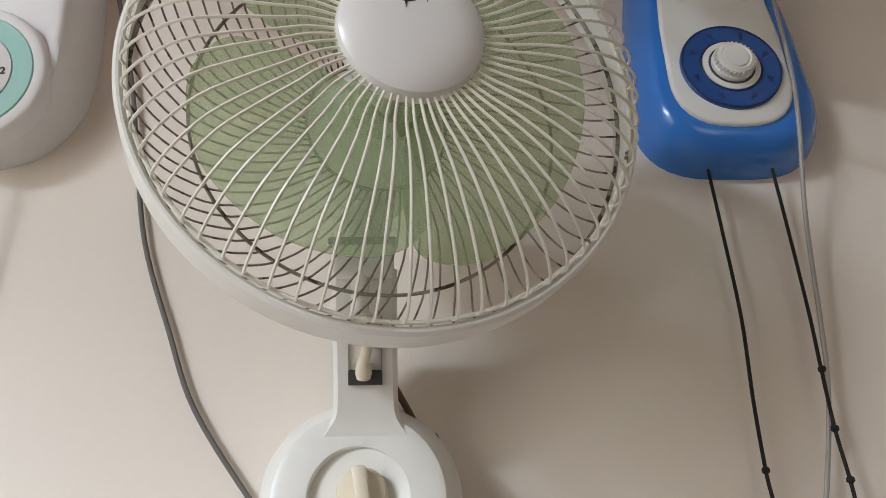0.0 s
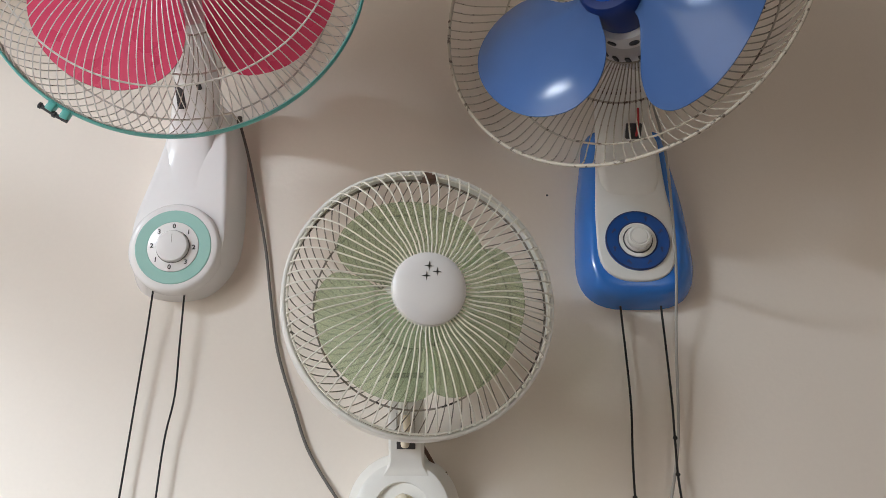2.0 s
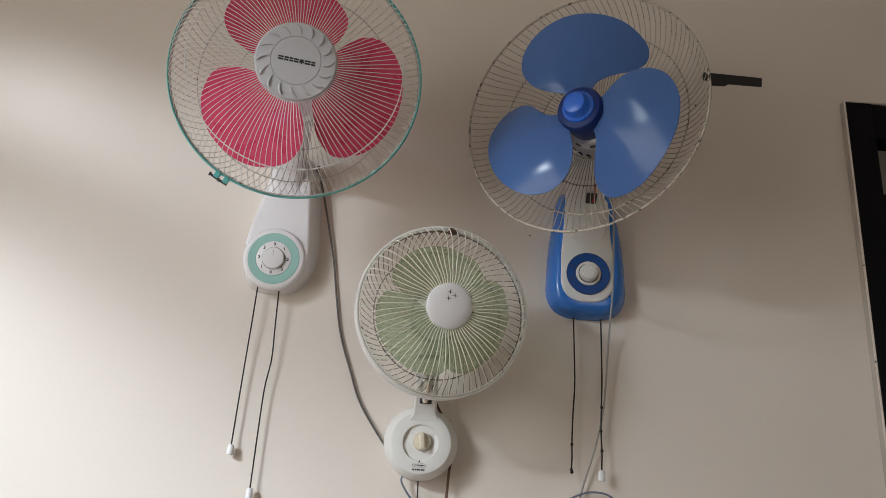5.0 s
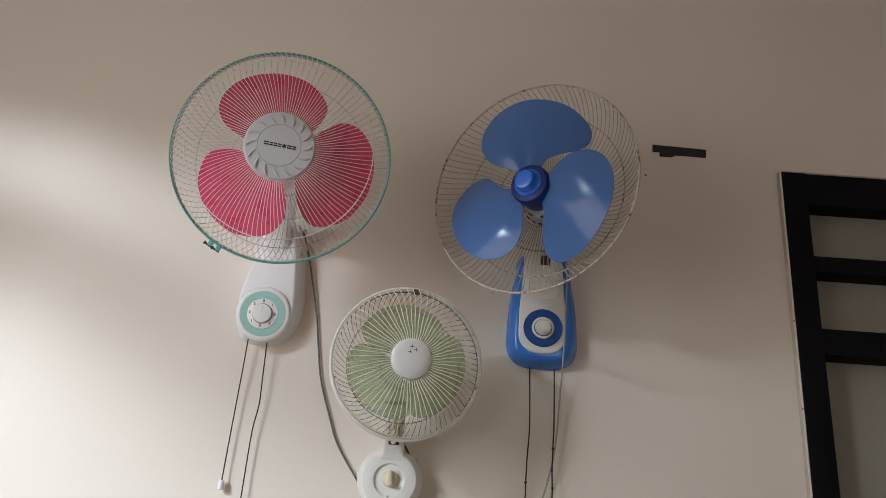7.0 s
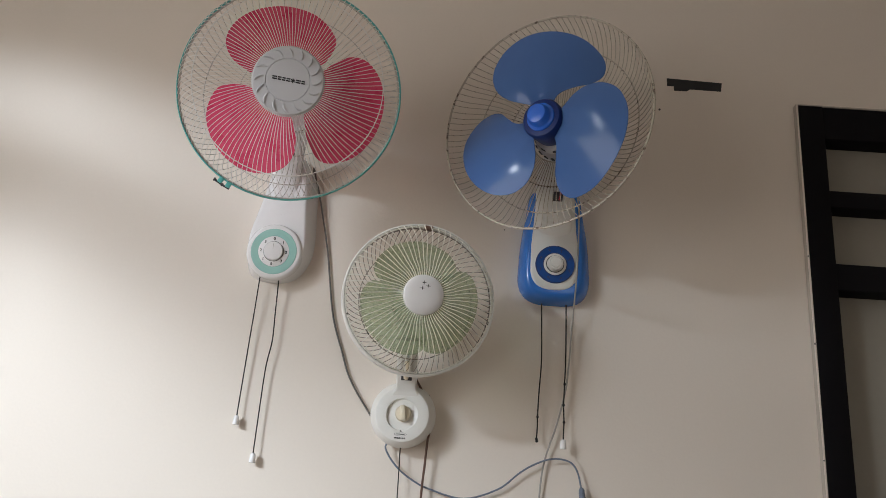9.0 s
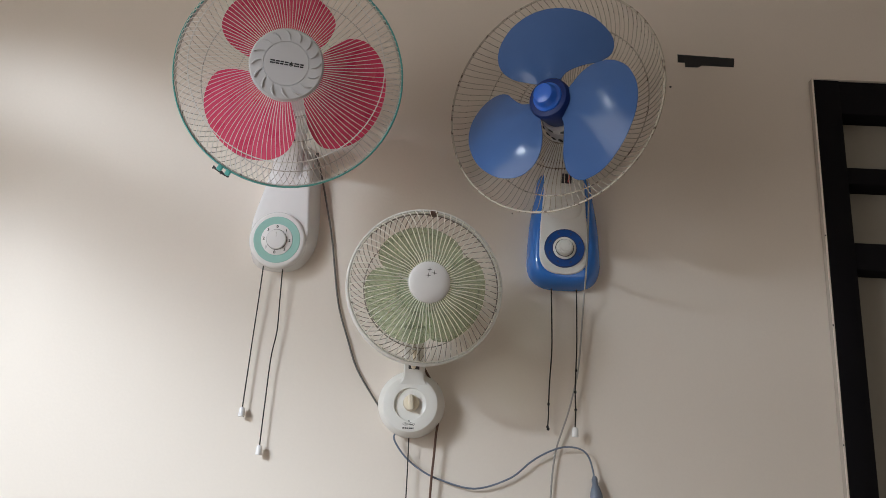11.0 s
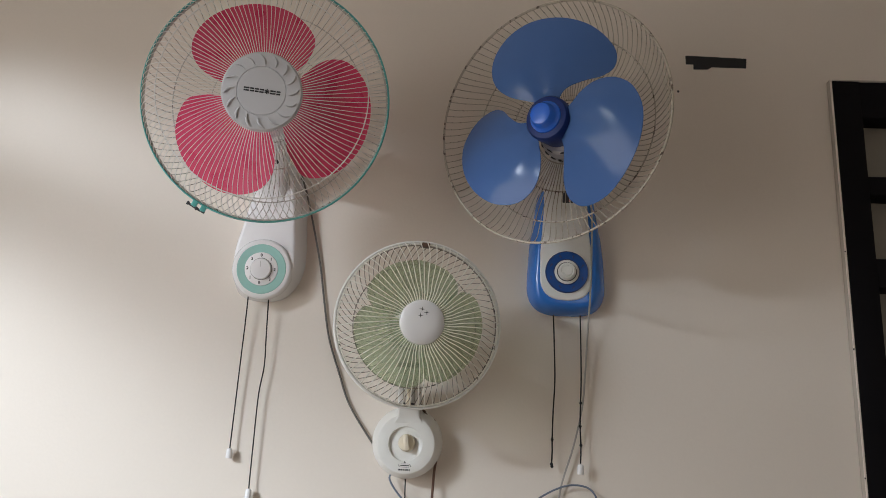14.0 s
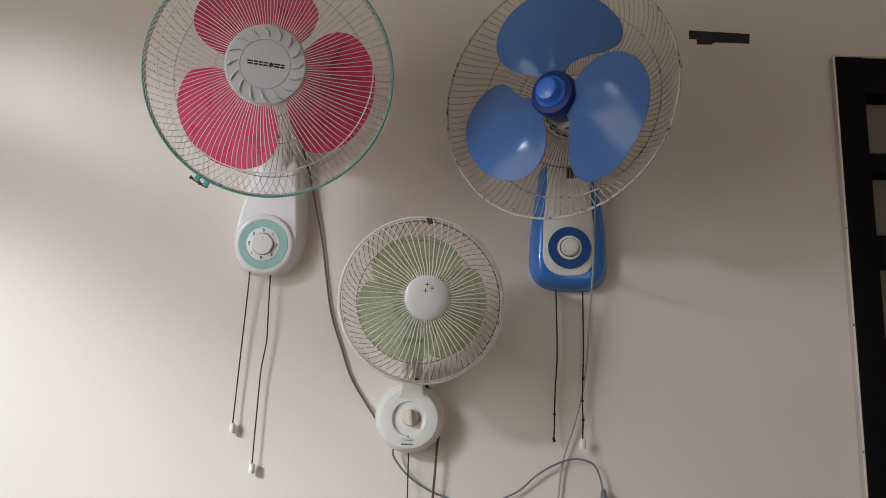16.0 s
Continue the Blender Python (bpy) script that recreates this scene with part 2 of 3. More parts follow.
def head_pose(x, up, out, yaw, pitch, spin=0):
    """The pose of a fan head in its thing: z is the way that it blows."""
    a, b = radians(yaw), radians(pitch)
    n = Vector((math.sin(a) * math.cos(b), math.sin(b), math.cos(a) * math.cos(b)))
    u = Vector((0, 1, 0)).cross(n).normalized()
    v = n.cross(u)
    rot = Matrix((u, v, n)).transposed().to_4x4()
    return Matrix.Translation((x, up, out)) @ rot @ Matrix.Rotation(radians(spin), 4, "Z")


def guard_wire(profile, r, swirl, sides=5, step=3):
    """One wire: profile of (radius, offset); swirl: list of degrees at the same points."""
    pts = [(q * math.cos(radians(s)), q * math.sin(radians(s)), z) for (q, z), s in zip(profile, swirl)]
    return tube(smooth_line(pts, step), r, sides)


def wires(guard, me, count, phase=0.0, bend=0.0):
    for i in range(count):
        a = 360.0 * i / count + phase + random.uniform(-bend, bend)
        piece("wire", me, guard, Matrix.Rotation(radians(a), 4, "Z") @ Matrix.Rotation(radians(random.uniform(-bend, bend) * 0.3), 4, "Y"))


def blade(outline, root, tip_twist, thick=0.0018, cup=0.006, bow=0.0, gloss_ripple=0.0):
    """One broad fan blade. outline: (degrees from the middle, radius) round the edge."""
    edge = [Vector((r * math.cos(radians(a)), r * math.sin(radians(a)))) for a, r in outline]
    edge = [Vector(p[:2]) for p in smooth_line([(p.x, p.y, 0) for p in edge], 5)]
    c = Vector((root, 0.0))
    rings = []
    for k in range(9):
        f = 1 - (k / 8) ** 1.0
        ring = []
        for p in edge:
            q = c + (p - c) * max(f, 0.02)
            h = q.y * math.tan(radians(tip_twist)) * (1 - 0.35 * min(1, q.x / 0.2)) + cup * (q.y / 0.1) ** 2 - bow * ((q.x - 0.115) / 0.13) ** 2
            # ripple near the root, added only to break the highlight into streaks
            h += gloss_ripple * math.exp(-((q.length - 0.06) / 0.05) ** 2) * math.cos(9 * math.atan2(q.y, q.x) + 0.8)
            ring.append((q.x, q.y, h))
        rings.append(ring)
    front = [[(x, y, z + thick / 2) for x, y, z in ring] for ring in rings]
    back = [[(x, y, z - thick / 2) for x, y, z in ring] for ring in rings]
    return loft(back[::-1] + front)


def neck_loft(path, ws, ds, n=28, power=0.62):
    """A moulded neck along a path in the up-and-out plane, with rounded-off oblong sections."""
    rings = []
    P3 = [Vector(p) for p in path]
    for i, p in enumerate(P3):
        t = P3[min(i + 1, len(P3) - 1)] - P3[max(i - 1, 0)]
        v = Vector((0, -t.z, t.y)).normalized()
        ring = []
        for k in range(n):
            a = 2 * math.pi * k / n
            cx, cy = math.cos(a), math.sin(a)
            ring.append(p + Vector((ws[i] * math.copysign(abs(cx) ** power, cx), 0, 0)) + v * ds[i] * math.copysign(abs(cy) ** power, cy))
        rings.append(ring)
    return loft(rings)


BROAD = [(-34, 0.035), (-50, 0.065), (-54, 0.105), (-47, 0.146), (-27, 0.170), (-6, 0.179), (14, 0.180), (31, 0.174), (46, 0.158),
         (56, 0.130), (60, 0.092), (57, 0.060), (42, 0.038)]


# ---- room ----
def structure(name, bm, mat, label, category):
    return tagged(part(name, bm, mat), label, category, "", "structure")


DX0, DX1, DZ = 0.858, 1.80, 2.424    # door frame: sides and top
T = 0.12
# the main wall, round the door opening
bm = box((-1.75, 0, 0), (DX0 + 0.01, T, 3.1))
add_box(bm, (DX0 + 0.01, 0, DZ - 0.01), (DX1 - 0.01, T, 3.1))
add_box(bm, (DX1 - 0.01, 0, 0), (2.5, T, 3.1))
structure("wall_north", bm, WALL, "cream painted plaster wall, faintly smudged", "wall")
# side wall with the window and the vent over it
WY0, WY1 = -2.45, -1.00
bm = box((-1.87, WY1, 0), (-1.75, T, 3.1))
add_box(bm, (-1.87, -3.9, 0), (-1.75, WY0, 3.1))
add_box(bm, (-1.87, WY0, 0), (-1.75, WY1, 1.05))
add_box(bm, (-1.87, WY0, 2.500), (-1.75, WY1, 2.595))
add_box(bm, (-1.87, WY0, 2.725), (-1.75, WY1, 3.1))
structure("wall_west", bm, WALL, "cream painted plaster wall with an open window", "wall")
bm = box((2.5, -3.9, 0), (2.62, T, 3.1))
structure("wall_east", bm, WALL, "cream painted plaster wall", "wall")
# unseen back wall; its doorway gap is added for the fill lamp
bm = box((-1.87, -4.02, 0), (0.6, -3.9, 3.1))
add_box(bm, (1.8, -4.02, 0), (2.62, -3.9, 3.1))
add_box(bm, (0.6, -4.02, 2.35), (1.8, -3.9, 3.1))
structure("wall_south", bm, WALL, "cream painted plaster wall with a doorway gap added for the fill lamp", "wall")
structure("floor", box((-1.87, -4.02, -0.1), (2.62, T, 0)), FLOOR, "dark terracotta tiled floor, toned for its warm bounce", "floor")
structure("ceiling", box((-1.87, -4.02, 3.1), (2.62, T, 3.2)), CEIL, "off-white painted ceiling", "ceiling")
structure("ground", box((-30, -30, -0.25), (30, 30, -0.12)), FLOOR, "dark terracotta ground outside", "ground")

# ---- door ----
door = new("door_1")
door.matrix_basis = Matrix.Translation((DX0, 0, 0))
tagged(door, "black painted wooden door frame with recessed dull panels", "door", "", "structure")
W = DX1 - DX0
S = 0.056
FY0, FY1 = -0.020, 0.07


def bar(name, lo, hi, mat=BLACK, bevel=0.002, label=""):
    return part(name, box(lo, hi, bevel), mat, door, label)


bar("stile", (0, FY0, 0), (S, FY1, DZ))
bar("stile", (W - S, FY0, 0), (W, FY1, DZ))
rails = [(DZ - 0.080, DZ), (2.177, 2.216), (1.986, 2.045), (0.95, 1.05), (0.0, 0.14)]
for z0, z1 in rails:
    bar("rail", (S, FY0 + 0.004, z0), (W - S, FY1 - 0.002, z1))
for (a0, a1), (b0, b1) in zip(rails, rails[1:]):
    bar("panel", (S, 0.036, b1), (W - S, 0.046, a0), PANEL, 0.0, "dull grey-brown flat panel")
bar("paint_edge", (-0.0035, -0.0175, 0), (-0.0005, -0.0005, DZ + 0.002), FILLER, 0.0008, "darker paint carried over the frame's side")
bar("paint_lip", (-0.0040, -0.0205, 0), (-0.0003, -0.0176, DZ + 0.002), WALL, 0.0008, "ragged bright edge of wall paint")
bar("paint_edge", (-0.0035, -0.018, DZ + 0.0005), (W, -0.0005, DZ + 0.0035), FILLER, 0.0008, "darker paint carried over the frame's top")
# chips in the paint along the frame's edge
for z, w in ((1.625, 0.003), (1.862, 0.004), (2.055, 0.003)):
    bar("paint_chip", (-0.0042, -0.0207, z), (-0.0022, -0.0186, z + w), DARK, 0.0003)

# ---- tape and marks on the wall ----
tape = thing_on_wall("tape_strip", 0.63, 2.468, "short strip of black tape stuck on the wall", "tape")
part("strip", shell([Vector(p) for p in ((-0.066, 0.0165), (-0.066, -0.004), (-0.050, -0.004), (-0.050, -0.0155), (-0.020, -0.0150),
                                         (-0.012, -0.0095), (0.060, -0.0105), (0.062, 0.012))], [(0, 0.0003), (0.0004, 0.0014)]), TAPE, tape)
for x, z, r in ((0.546, 2.401, 0.0028), (0.201, 2.079, 0.0016)):
    s = thing_on_wall("wall_speck", x, z, "small dark speck on the wall paint", "speck", "specks on the wall")
    part("speck", lathe([(r, 0.0002), (r * 0.8, 0.0012), (r * 0.3, 0.0016)], 10), DARK, s)


def pull_cord(fan, pts, knob=True, knots=()):
    c = part("pull_cord", tube(smooth_line(pts, 6), 0.0014, 6), STRING, fan, "thin black pull string")
    for k in knots:
        part("knot", lathe([(0.0008, -0.003), (0.0028, -0.0012), (0.003, 0.001), (0.0008, 0.003)], 8), STRING, c, "",
             Matrix.Translation(k) @ Matrix.Rotation(radians(90), 4, "X"))
    if knob:
        x, y, z = pts[-1]
        bm = lathe([(0.002, 0.001), (0.0045, 0), (0.0057, -0.003), (0.0066, -0.016), (0.0058, -0.0178), (0.003, -0.0172)], 16)
        part("pull_knob", bm, WHITE, c, "small white plastic pull", Matrix.Translation((x, y, z)) @ Matrix.Rotation(radians(-90), 4, "X"))
    return c


# ---- rose-bladed wall fan ----
PX, PZ = -0.287, 1.985
pink = thing_on_wall("wall_fan", PX + 0.003, PZ + 0.0035, "white wall fan with rose blades, teal guard rim and mint dial", "fan", "fans on the wall")


def P(x, z):
    return (x - PX, z - PZ)


back = rounded([(*P(-0.358, 2.00), 0.05), (*P(-0.346, 1.927), 0.05), (*P(-0.290, 1.916), 0.03), (*P(-0.246, 1.924), 0.04), (*P(-0.215, 1.968), 0.03), (*P(-0.212, 2.02), 0.03),
                (*P(-0.220, 2.14), 0.03), (*P(-0.236, 2.19), 0.02), (*P(-0.260, 2.215), 0.02), (*P(-0.312, 2.215), 0.015), (*P(-0.330, 2.12), 0.03)], 0.03, 6)
face = rounded([(*P(-0.348, 2.00), 0.05), (*P(-0.337, 1.933), 0.05), (*P(-0.288, 1.922), 0.03), (*P(-0.250, 1.934), 0.04), (*P(-0.226, 1.972), 0.02), (*P(-0.227, 2.02), 0.03),
                (*P(-0.236, 2.12), 0.03), (*P(-0.244, 2.17), 0.02), (*P(-0.262, 2.200), 0.015), (*P(-0.310, 2.200), 0.015), (*P(-0.322, 2.11), 0.03)], 0.03, 6)
rings = [[(*a.lerp(b, f), h) for a, b in zip(back, face)] for f, h in ((0, 0), (0.12, 0.010), (0.45, 0.028), (0.72, 0.040), (0.9, 0.046), (1.0, 0.0485))]
rings.append([(p.x, p.y, 0.0500) for p in inset(face, 0.003)])
rings.append([(p.x, p.y, 0.0505) for p in inset(face, 0.006)])
DCX, DCY = P(-0.288, 1.973)
TILT = 9.0      # the dial faces a little downwards
LEAN = math.tan(radians(TILT))
rings = [[(x, y, h * min(1.0, max(0.72, 1 + (y - DCY - 0.02) * LEAN / 0.05))) for x, y, h in ring] for ring in rings]
part("base_shell", loft(rings), WHITE, pink)
DIAL = Matrix.Translation((DCX, DCY, 0.0530)) @ Matrix.Rotation(radians(TILT), 4, "X") @ Matrix.Translation((-DCX, -DCY, -0.0535))
part("dial_boss", lathe([(0.0600, 0.036), (0.0590, 0.0475), (0.0570, 0.0520), (0.0545, 0.0536), (0.0500, 0.0540)], 64, DCX, DCY), WHITE, pink, "", DIAL)
ring = part("dial_ring", washer(0.0325, 0.0485, 0.0530, 0.0550, DCX, DCY, 64), TEAL, pink, "mint green dial ring", DIAL)
plate = part("dial_plate", lathe([(0.0325, 0.0530), (0.0325, 0.0556), (0.0315, 0.0560)], 48, DCX, DCY), WHITE, pink, "", DIAL)
for txt, a in (("0", 90), ("1", 45), ("2", -2), ("3", -48), ("0", -95), ("1", -140), ("2", 178), ("3", 134)):
    r = 0.0268
    lettering(txt, 0.0082, Matrix.Translation((DCX + r * math.cos(radians(a)), DCY + r * math.sin(radians(a)), 0.0563)), PRINT, plate)
knob = part("dial_knob", lathe([(0.0208, 0.0558), (0.0206, 0.0585), (0.0203, 0.0605), (0.0192, 0.0622), (0.015, 0.0628)], 40, DCX, DCY), WHITE, pink, "round white speed knob", DIAL)
# dark ring that draws the shade at the knob's foot
part("knob_gap_shade", torus(0.0209, 0.0006, 48, 5, 0), DARK, plate, "dark ring for the shade in the gap round the knob", Matrix.Translation((DCX, DCY, 0.0560)))
part("pointer", box((-0.0003, 0.004, 0.0626), (0.0003, 0.0150, 0.0631)), LIGHTCORD, knob, "fine moulded line", Matrix.Translation((DCX, DCY, 0)))

# head
HP = head_pose(-0.238 - PX, 2.2045 - PZ, 0.324, 7.5, -12.7) @ Matrix.Scale(0.986, 4)
nose = HP @ Vector((0, 0, -0.10))
neck = part("neck", neck_loft([(*P(-0.288, 2.06), 0.0305), (*P(-0.288, 2.09), 0.0322), (*P(-0.287, 2.115), 0.0342), (*P(-0.286, 2.135), 0.0385), (*P(-0.284, 2.152), 0.046), (*P(-0.281, 2.170), 0.060), (*P(-0.270, 2.20), 0.10), (nose.x, nose.y - 0.012, nose.z)],
                              [0.040, 0.0375, 0.0355, 0.0335, 0.0318, 0.0305, 0.030, 0.030], [0.018, 0.0185, 0.0195, 0.0215, 0.024, 0.0265, 0.029, 0.030]), WHITE, pink)
part("tilt_slot", box((-0.0055, -0.019, -0.004), (0.0055, 0.019, 0.003), 0.002), DARK, neck, "dark tilt slot", Matrix.Translation((*P(-0.290, 2.170), 0.101)) @ Matrix.Rotation(radians(48), 4, "X"))
part("tilt_slot", box((-0.003, -0.007, -0.004), (0.003, 0.007, 0.004), 0.001), DARK, neck, "dark tilt slot", Matrix.Translation((*P(-0.262, 2.175), 0.118)) @ Matrix.Rotation(radians(50), 4, "X"))
part("cord_grommet", lathe([(0.0032, -0.007), (0.0036, 0.0), (0.0026, 0.007)], 12), GREYCORD, pink, "grey rubber cord grommet", Matrix.Translation((*P(-0.2295, 2.176), 0.0268)) @ Matrix.Rotation(radians(80), 4, "X"))
part("motor_housing", lathe([(0.02, -0.185), (0.042, -0.178), (0.052, -0.16), (0.055, -0.09), (0.052, -0.072), (0.035, -0.062), (0.012, -0.060), (0.012, -0.01)], 40),
     WHITE, pink, "", HP)
# rear guard and its wires take the shaded-down wire colour
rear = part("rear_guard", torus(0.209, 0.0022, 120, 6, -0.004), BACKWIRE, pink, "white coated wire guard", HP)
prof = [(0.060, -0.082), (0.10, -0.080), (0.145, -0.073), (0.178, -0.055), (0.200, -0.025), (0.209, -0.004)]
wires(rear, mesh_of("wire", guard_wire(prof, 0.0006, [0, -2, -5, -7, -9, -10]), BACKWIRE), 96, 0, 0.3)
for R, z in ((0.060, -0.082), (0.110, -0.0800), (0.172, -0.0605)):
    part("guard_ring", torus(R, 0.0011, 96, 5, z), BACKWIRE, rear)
part("blade_hub", lathe([(0.034, -0.045), (0.036, -0.015), (0.033, 0.004), (0.020, 0.010)], 40), PINK, pink, "", HP)
bl = mesh_of("blade", blade([(a * 0.94, r * 0.985) for a, r in BROAD], 0.05, 14), PINK, 50)
for a in (105, 225, 345):
    piece("blade", bl, pink, HP @ Matrix.Translation((0.004, -0.004, -0.006)) @ Matrix.Rotation(radians(a), 4, "Z"))
front = part("front_guard", torus(0.2115, 0.0019, 140, 8, 0.0, 2.5), TEALRIM, pink, "teal guard rim", HP)
prof = [(0.062, 0.066), (0.105, 0.068), (0.150, 0.064), (0.182, 0.052), (0.203, 0.026), (0.210, 0.003)]
wires(front, mesh_of("wire", guard_wire(prof, 0.00062, [0, 2, 4, 6, 8, 9]), WIRE), 120, 0, 0.15)
part("guard_ring", torus(0.176, 0.0011, 120, 5, 0.0535), WIRE, front)
cap = part("hub_cap", lathe([(0.0665, 0.058), (0.067, 0.066), (0.064, 0.0705), (0.050, 0.0722), (0.0415, 0.0726), (0.0405, 0.0714), (0.0395, 0.0727), (0.02, 0.0733)], 72),
           SILVER, pink, "silver-grey guard badge with a ring of leaf slots", HP)
for i in range(16):
    bm = bmesh.new()
    o = [(-0.0030, -0.0100), (0.0006, -0.0068), (0.0026, -0.002), (0.0028, 0.003), (0.0012, 0.0078), (-0.0018, 0.0105), (-0.0004, 0.005), (-0.0008, -0.002)]
    add_loft(bm, [[(x, y, -0.002) for x, y in o], [(x, y, 0.0008) for x, y in o], [(x * 0.6 - 0.0006, y * 0.9, 0.0030) for x, y in o]])
    piece("leaf_ridge", mesh_of("leaf_ridge", bm, SILVER), cap, Matrix.Rotation(radians(22.5 * i), 4, "Z") @ Matrix.Translation((0.0535, 0, 0.0712)) @ Matrix.Rotation(radians(-55), 4, "Z"))
# the badge's marks, as plain bars and a small flower
MARK = Matrix.Rotation(radians(-4), 4, "Z")
bx = -0.0290
for i, w in enumerate((0.0090, 0.0066, 0.0062, 0.0070, 0.0075, 0.0090, 0.0064)):
    if i == 4:
        for k in range(3):
            part("badge_petal", box((-0.0042, -0.0010, 0.0730), (0.0042, 0.0010, 0.0739)), PRINT, cap, "",
                 MARK @ Matrix.Translation((bx + w / 2, 0, 0)) @ Matrix.Rotation(radians(30 + 60 * k), 4, "Z"))
    else:
        for y0, y1 in ((-0.0033, -0.0008), (0.0008, 0.0033)):
            part("badge_bar", box((bx, y0, 0.0731), (bx + w, y1, 0.0738)), PRINT, cap, "", MARK)
    bx += w + 0.0014
for k in range(2):
    a0 = 240 + k * 4.5
    m = HP @ Matrix.Rotation(radians(a0), 4, "Z") @ Matrix.Translation((0.216, 0, 0.001))
    cl = part("rim_clip", box((-0.004, -0.0045, -0.005), (0.006, 0.0045, 0.005), 0.0015), TEALRIM, pink, "teal clip holding the rim", m)
    part("screw", lathe([(0.0022, -0.007), (0.0022, 0.007), (0.0034, 0.007), (0.0034, 0.0095)], 10), DARK, cl, "", Matrix.Rotation(radians(90), 4, "X") @ Matrix.Translation((0.006, 0, 0.002)))

pull_cord(pink, [(*P(-0.316, 1.928), 0.024), (*P(-0.3185, 1.86), 0.018), (*P(-0.321, 1.79), 0.015), (*P(-0.3235, 1.70), 0.013), (*P(-0.325, 1.632), 0.013)])
pull_cord(pink, [(*P(-0.2755, 1.923), 0.024), (*P(-0.2745, 1.85), 0.019), (*P(-0.2735, 1.79), 0.016), (*P(-0.2795, 1.735), 0.015), (*P(-0.281, 1.65), 0.014), (*P(-0.2815, 1.560), 0.014)])
cable_pts = [(-0.231, 2.180, 0.028), (-0.226, 2.165, 0.024), (-0.210, 2.11, 0.012), (-0.183, 2.001, 0.006), (-0.170, 1.93, 0.005), (-0.154, 1.851, 0.005), (-0.128, 1.779, 0.005),
             (-0.104, 1.721, 0.005), (-0.056, 1.652, 0.006), (-0.03, 1.62, 0.008)]
part("power_cord", tube(smooth_line([(*P(x, z), o) for x, z, o in cable_pts], 6), 0.0020, 8), GREYCORD, pink, "grey rubber power cord lying on the wall")

# ---- blue wall fan, its front guard taken off ----
BX, BZ = 0.309, 1.99
blue = thing_on_wall("wall_fan", BX + 0.002, BZ + 0.004, "blue and white wall fan with blue blades, front guard missing", "fan", "fans on the wall")


def B(x, z):
    return (x - BX, z - BZ)


out = rounded([(*B(0.2345, 2.045), 0.04), (*B(0.2290, 1.9085), 0.064), (*B(0.3890, 1.9085), 0.064), (*B(0.3815, 2.045), 0.04), (*B(0.368, 2.12), 0.03),
               (*B(0.362, 2.168), 0.025), (*B(0.252, 2.168), 0.025), (*B(0.246, 2.12), 0.03)], 0.03, 9)
part("base_shell", shell(out, [(0, 0), (0.0008, 0.008), (0.003, 0.018), (0.007, 0.028), (0.012, 0.0355), (0.017, 0.0395), (0.022, 0.041)]), SHELLBLUE, blue, "glossy blue base shell")
out = rounded([(*B(0.2575, 2.06), 0.02), (*B(0.2550, 2.030), 0.03), (*B(0.2545, 1.9320), 0.047), (*B(0.3555, 1.9320), 0.047), (*B(0.3545, 2.030), 0.03), (*B(0.350, 2.06), 0.02),
               (*B(0.345, 2.150), 0.02), (*B(0.264, 2.150), 0.02)], 0.02, 8)
part("front_panel", shell(out, [(0, 0.030), (0, 0.0425), (0.001, 0.0440), (0.003, 0.0448)]), CREAM, blue, "off-white front panel")
DCX, DCY = B(0.306, 1.987)
dial = part("dial_ring", washer(0.0238, 0.0414, 0.0440, 0.0478, DCX, DCY, 64), DEEPBLUE, blue, "deep blue dial ring with worn marks")
for i in range(8):
    a = radians(22 + 45 * i)
    turn = Matrix.Translation((DCX + 0.0327 * math.cos(a), DCY + 0.0327 * math.sin(a), 0)) @ Matrix.Rotation(radians(40 * (i % 3) - 40), 4, "Z")
    part("dial_mark", box((-0.0011, -0.0036, 0.0477), (0.0011, 0.0036, 0.0481)), MARKBLUE, dial, "", turn)
    part("dial_mark", box((-0.0024, 0.0010, 0.0477), (0.0024, 0.0024, 0.04805)), MARKBLUE, dial, "", turn)
for R in (0.0250, 0.0404):
    part("ring_edge", torus(R, 0.0009, 64, 5, 0), MARKBLUE, dial, "dark line round the ring", Matrix.Translation((DCX, DCY, 0.0478)))
part("dial_plate", lathe([(0.0238, 0.044), (0.0238, 0.0485), (0.0228, 0.049)], 40, DCX, DCY), CREAM, blue)
# the shaded gap between knob and plate, drawn as a dark ring
part("knob_gap_shade", torus(0.0182, 0.0009, 48, 5, 0), DARK, blue, "dark ring for the shade in the gap round the knob", Matrix.Translation((DCX, DCY, 0.0490)))
knob = part("dial_knob", lathe([(0.0175, 0.049), (0.0172, 0.0530), (0.0155, 0.0545), (0.0150, 0.0585), (0.0125, 0.0600), (0.0115, 0.0592), (0.0105, 0.0592), (0.0095, 0.0604), (0.005, 0.0606)], 40, DCX, DCY),
            CREAM, blue, "round off-white speed knob")
for i in range(28):
    a = 2 * math.pi * i / 28
    piece("grip_rib", bpy.data.meshes["grip_rib"] if "grip_rib" in bpy.data.meshes else mesh_of("grip_rib", box((0.0150, -0.0006, 0.0535), (0.0164, 0.0006, 0.0580)), CREAM), knob,
          Matrix.Translation((DCX, DCY, 0)) @ Matrix.Rotation(a, 4, "Z"))

HB = head_pose(0.250 - BX, 2.203 - BZ, 0.275, -31, -4)
nose = HB @ Vector((0, 0, -0.10))
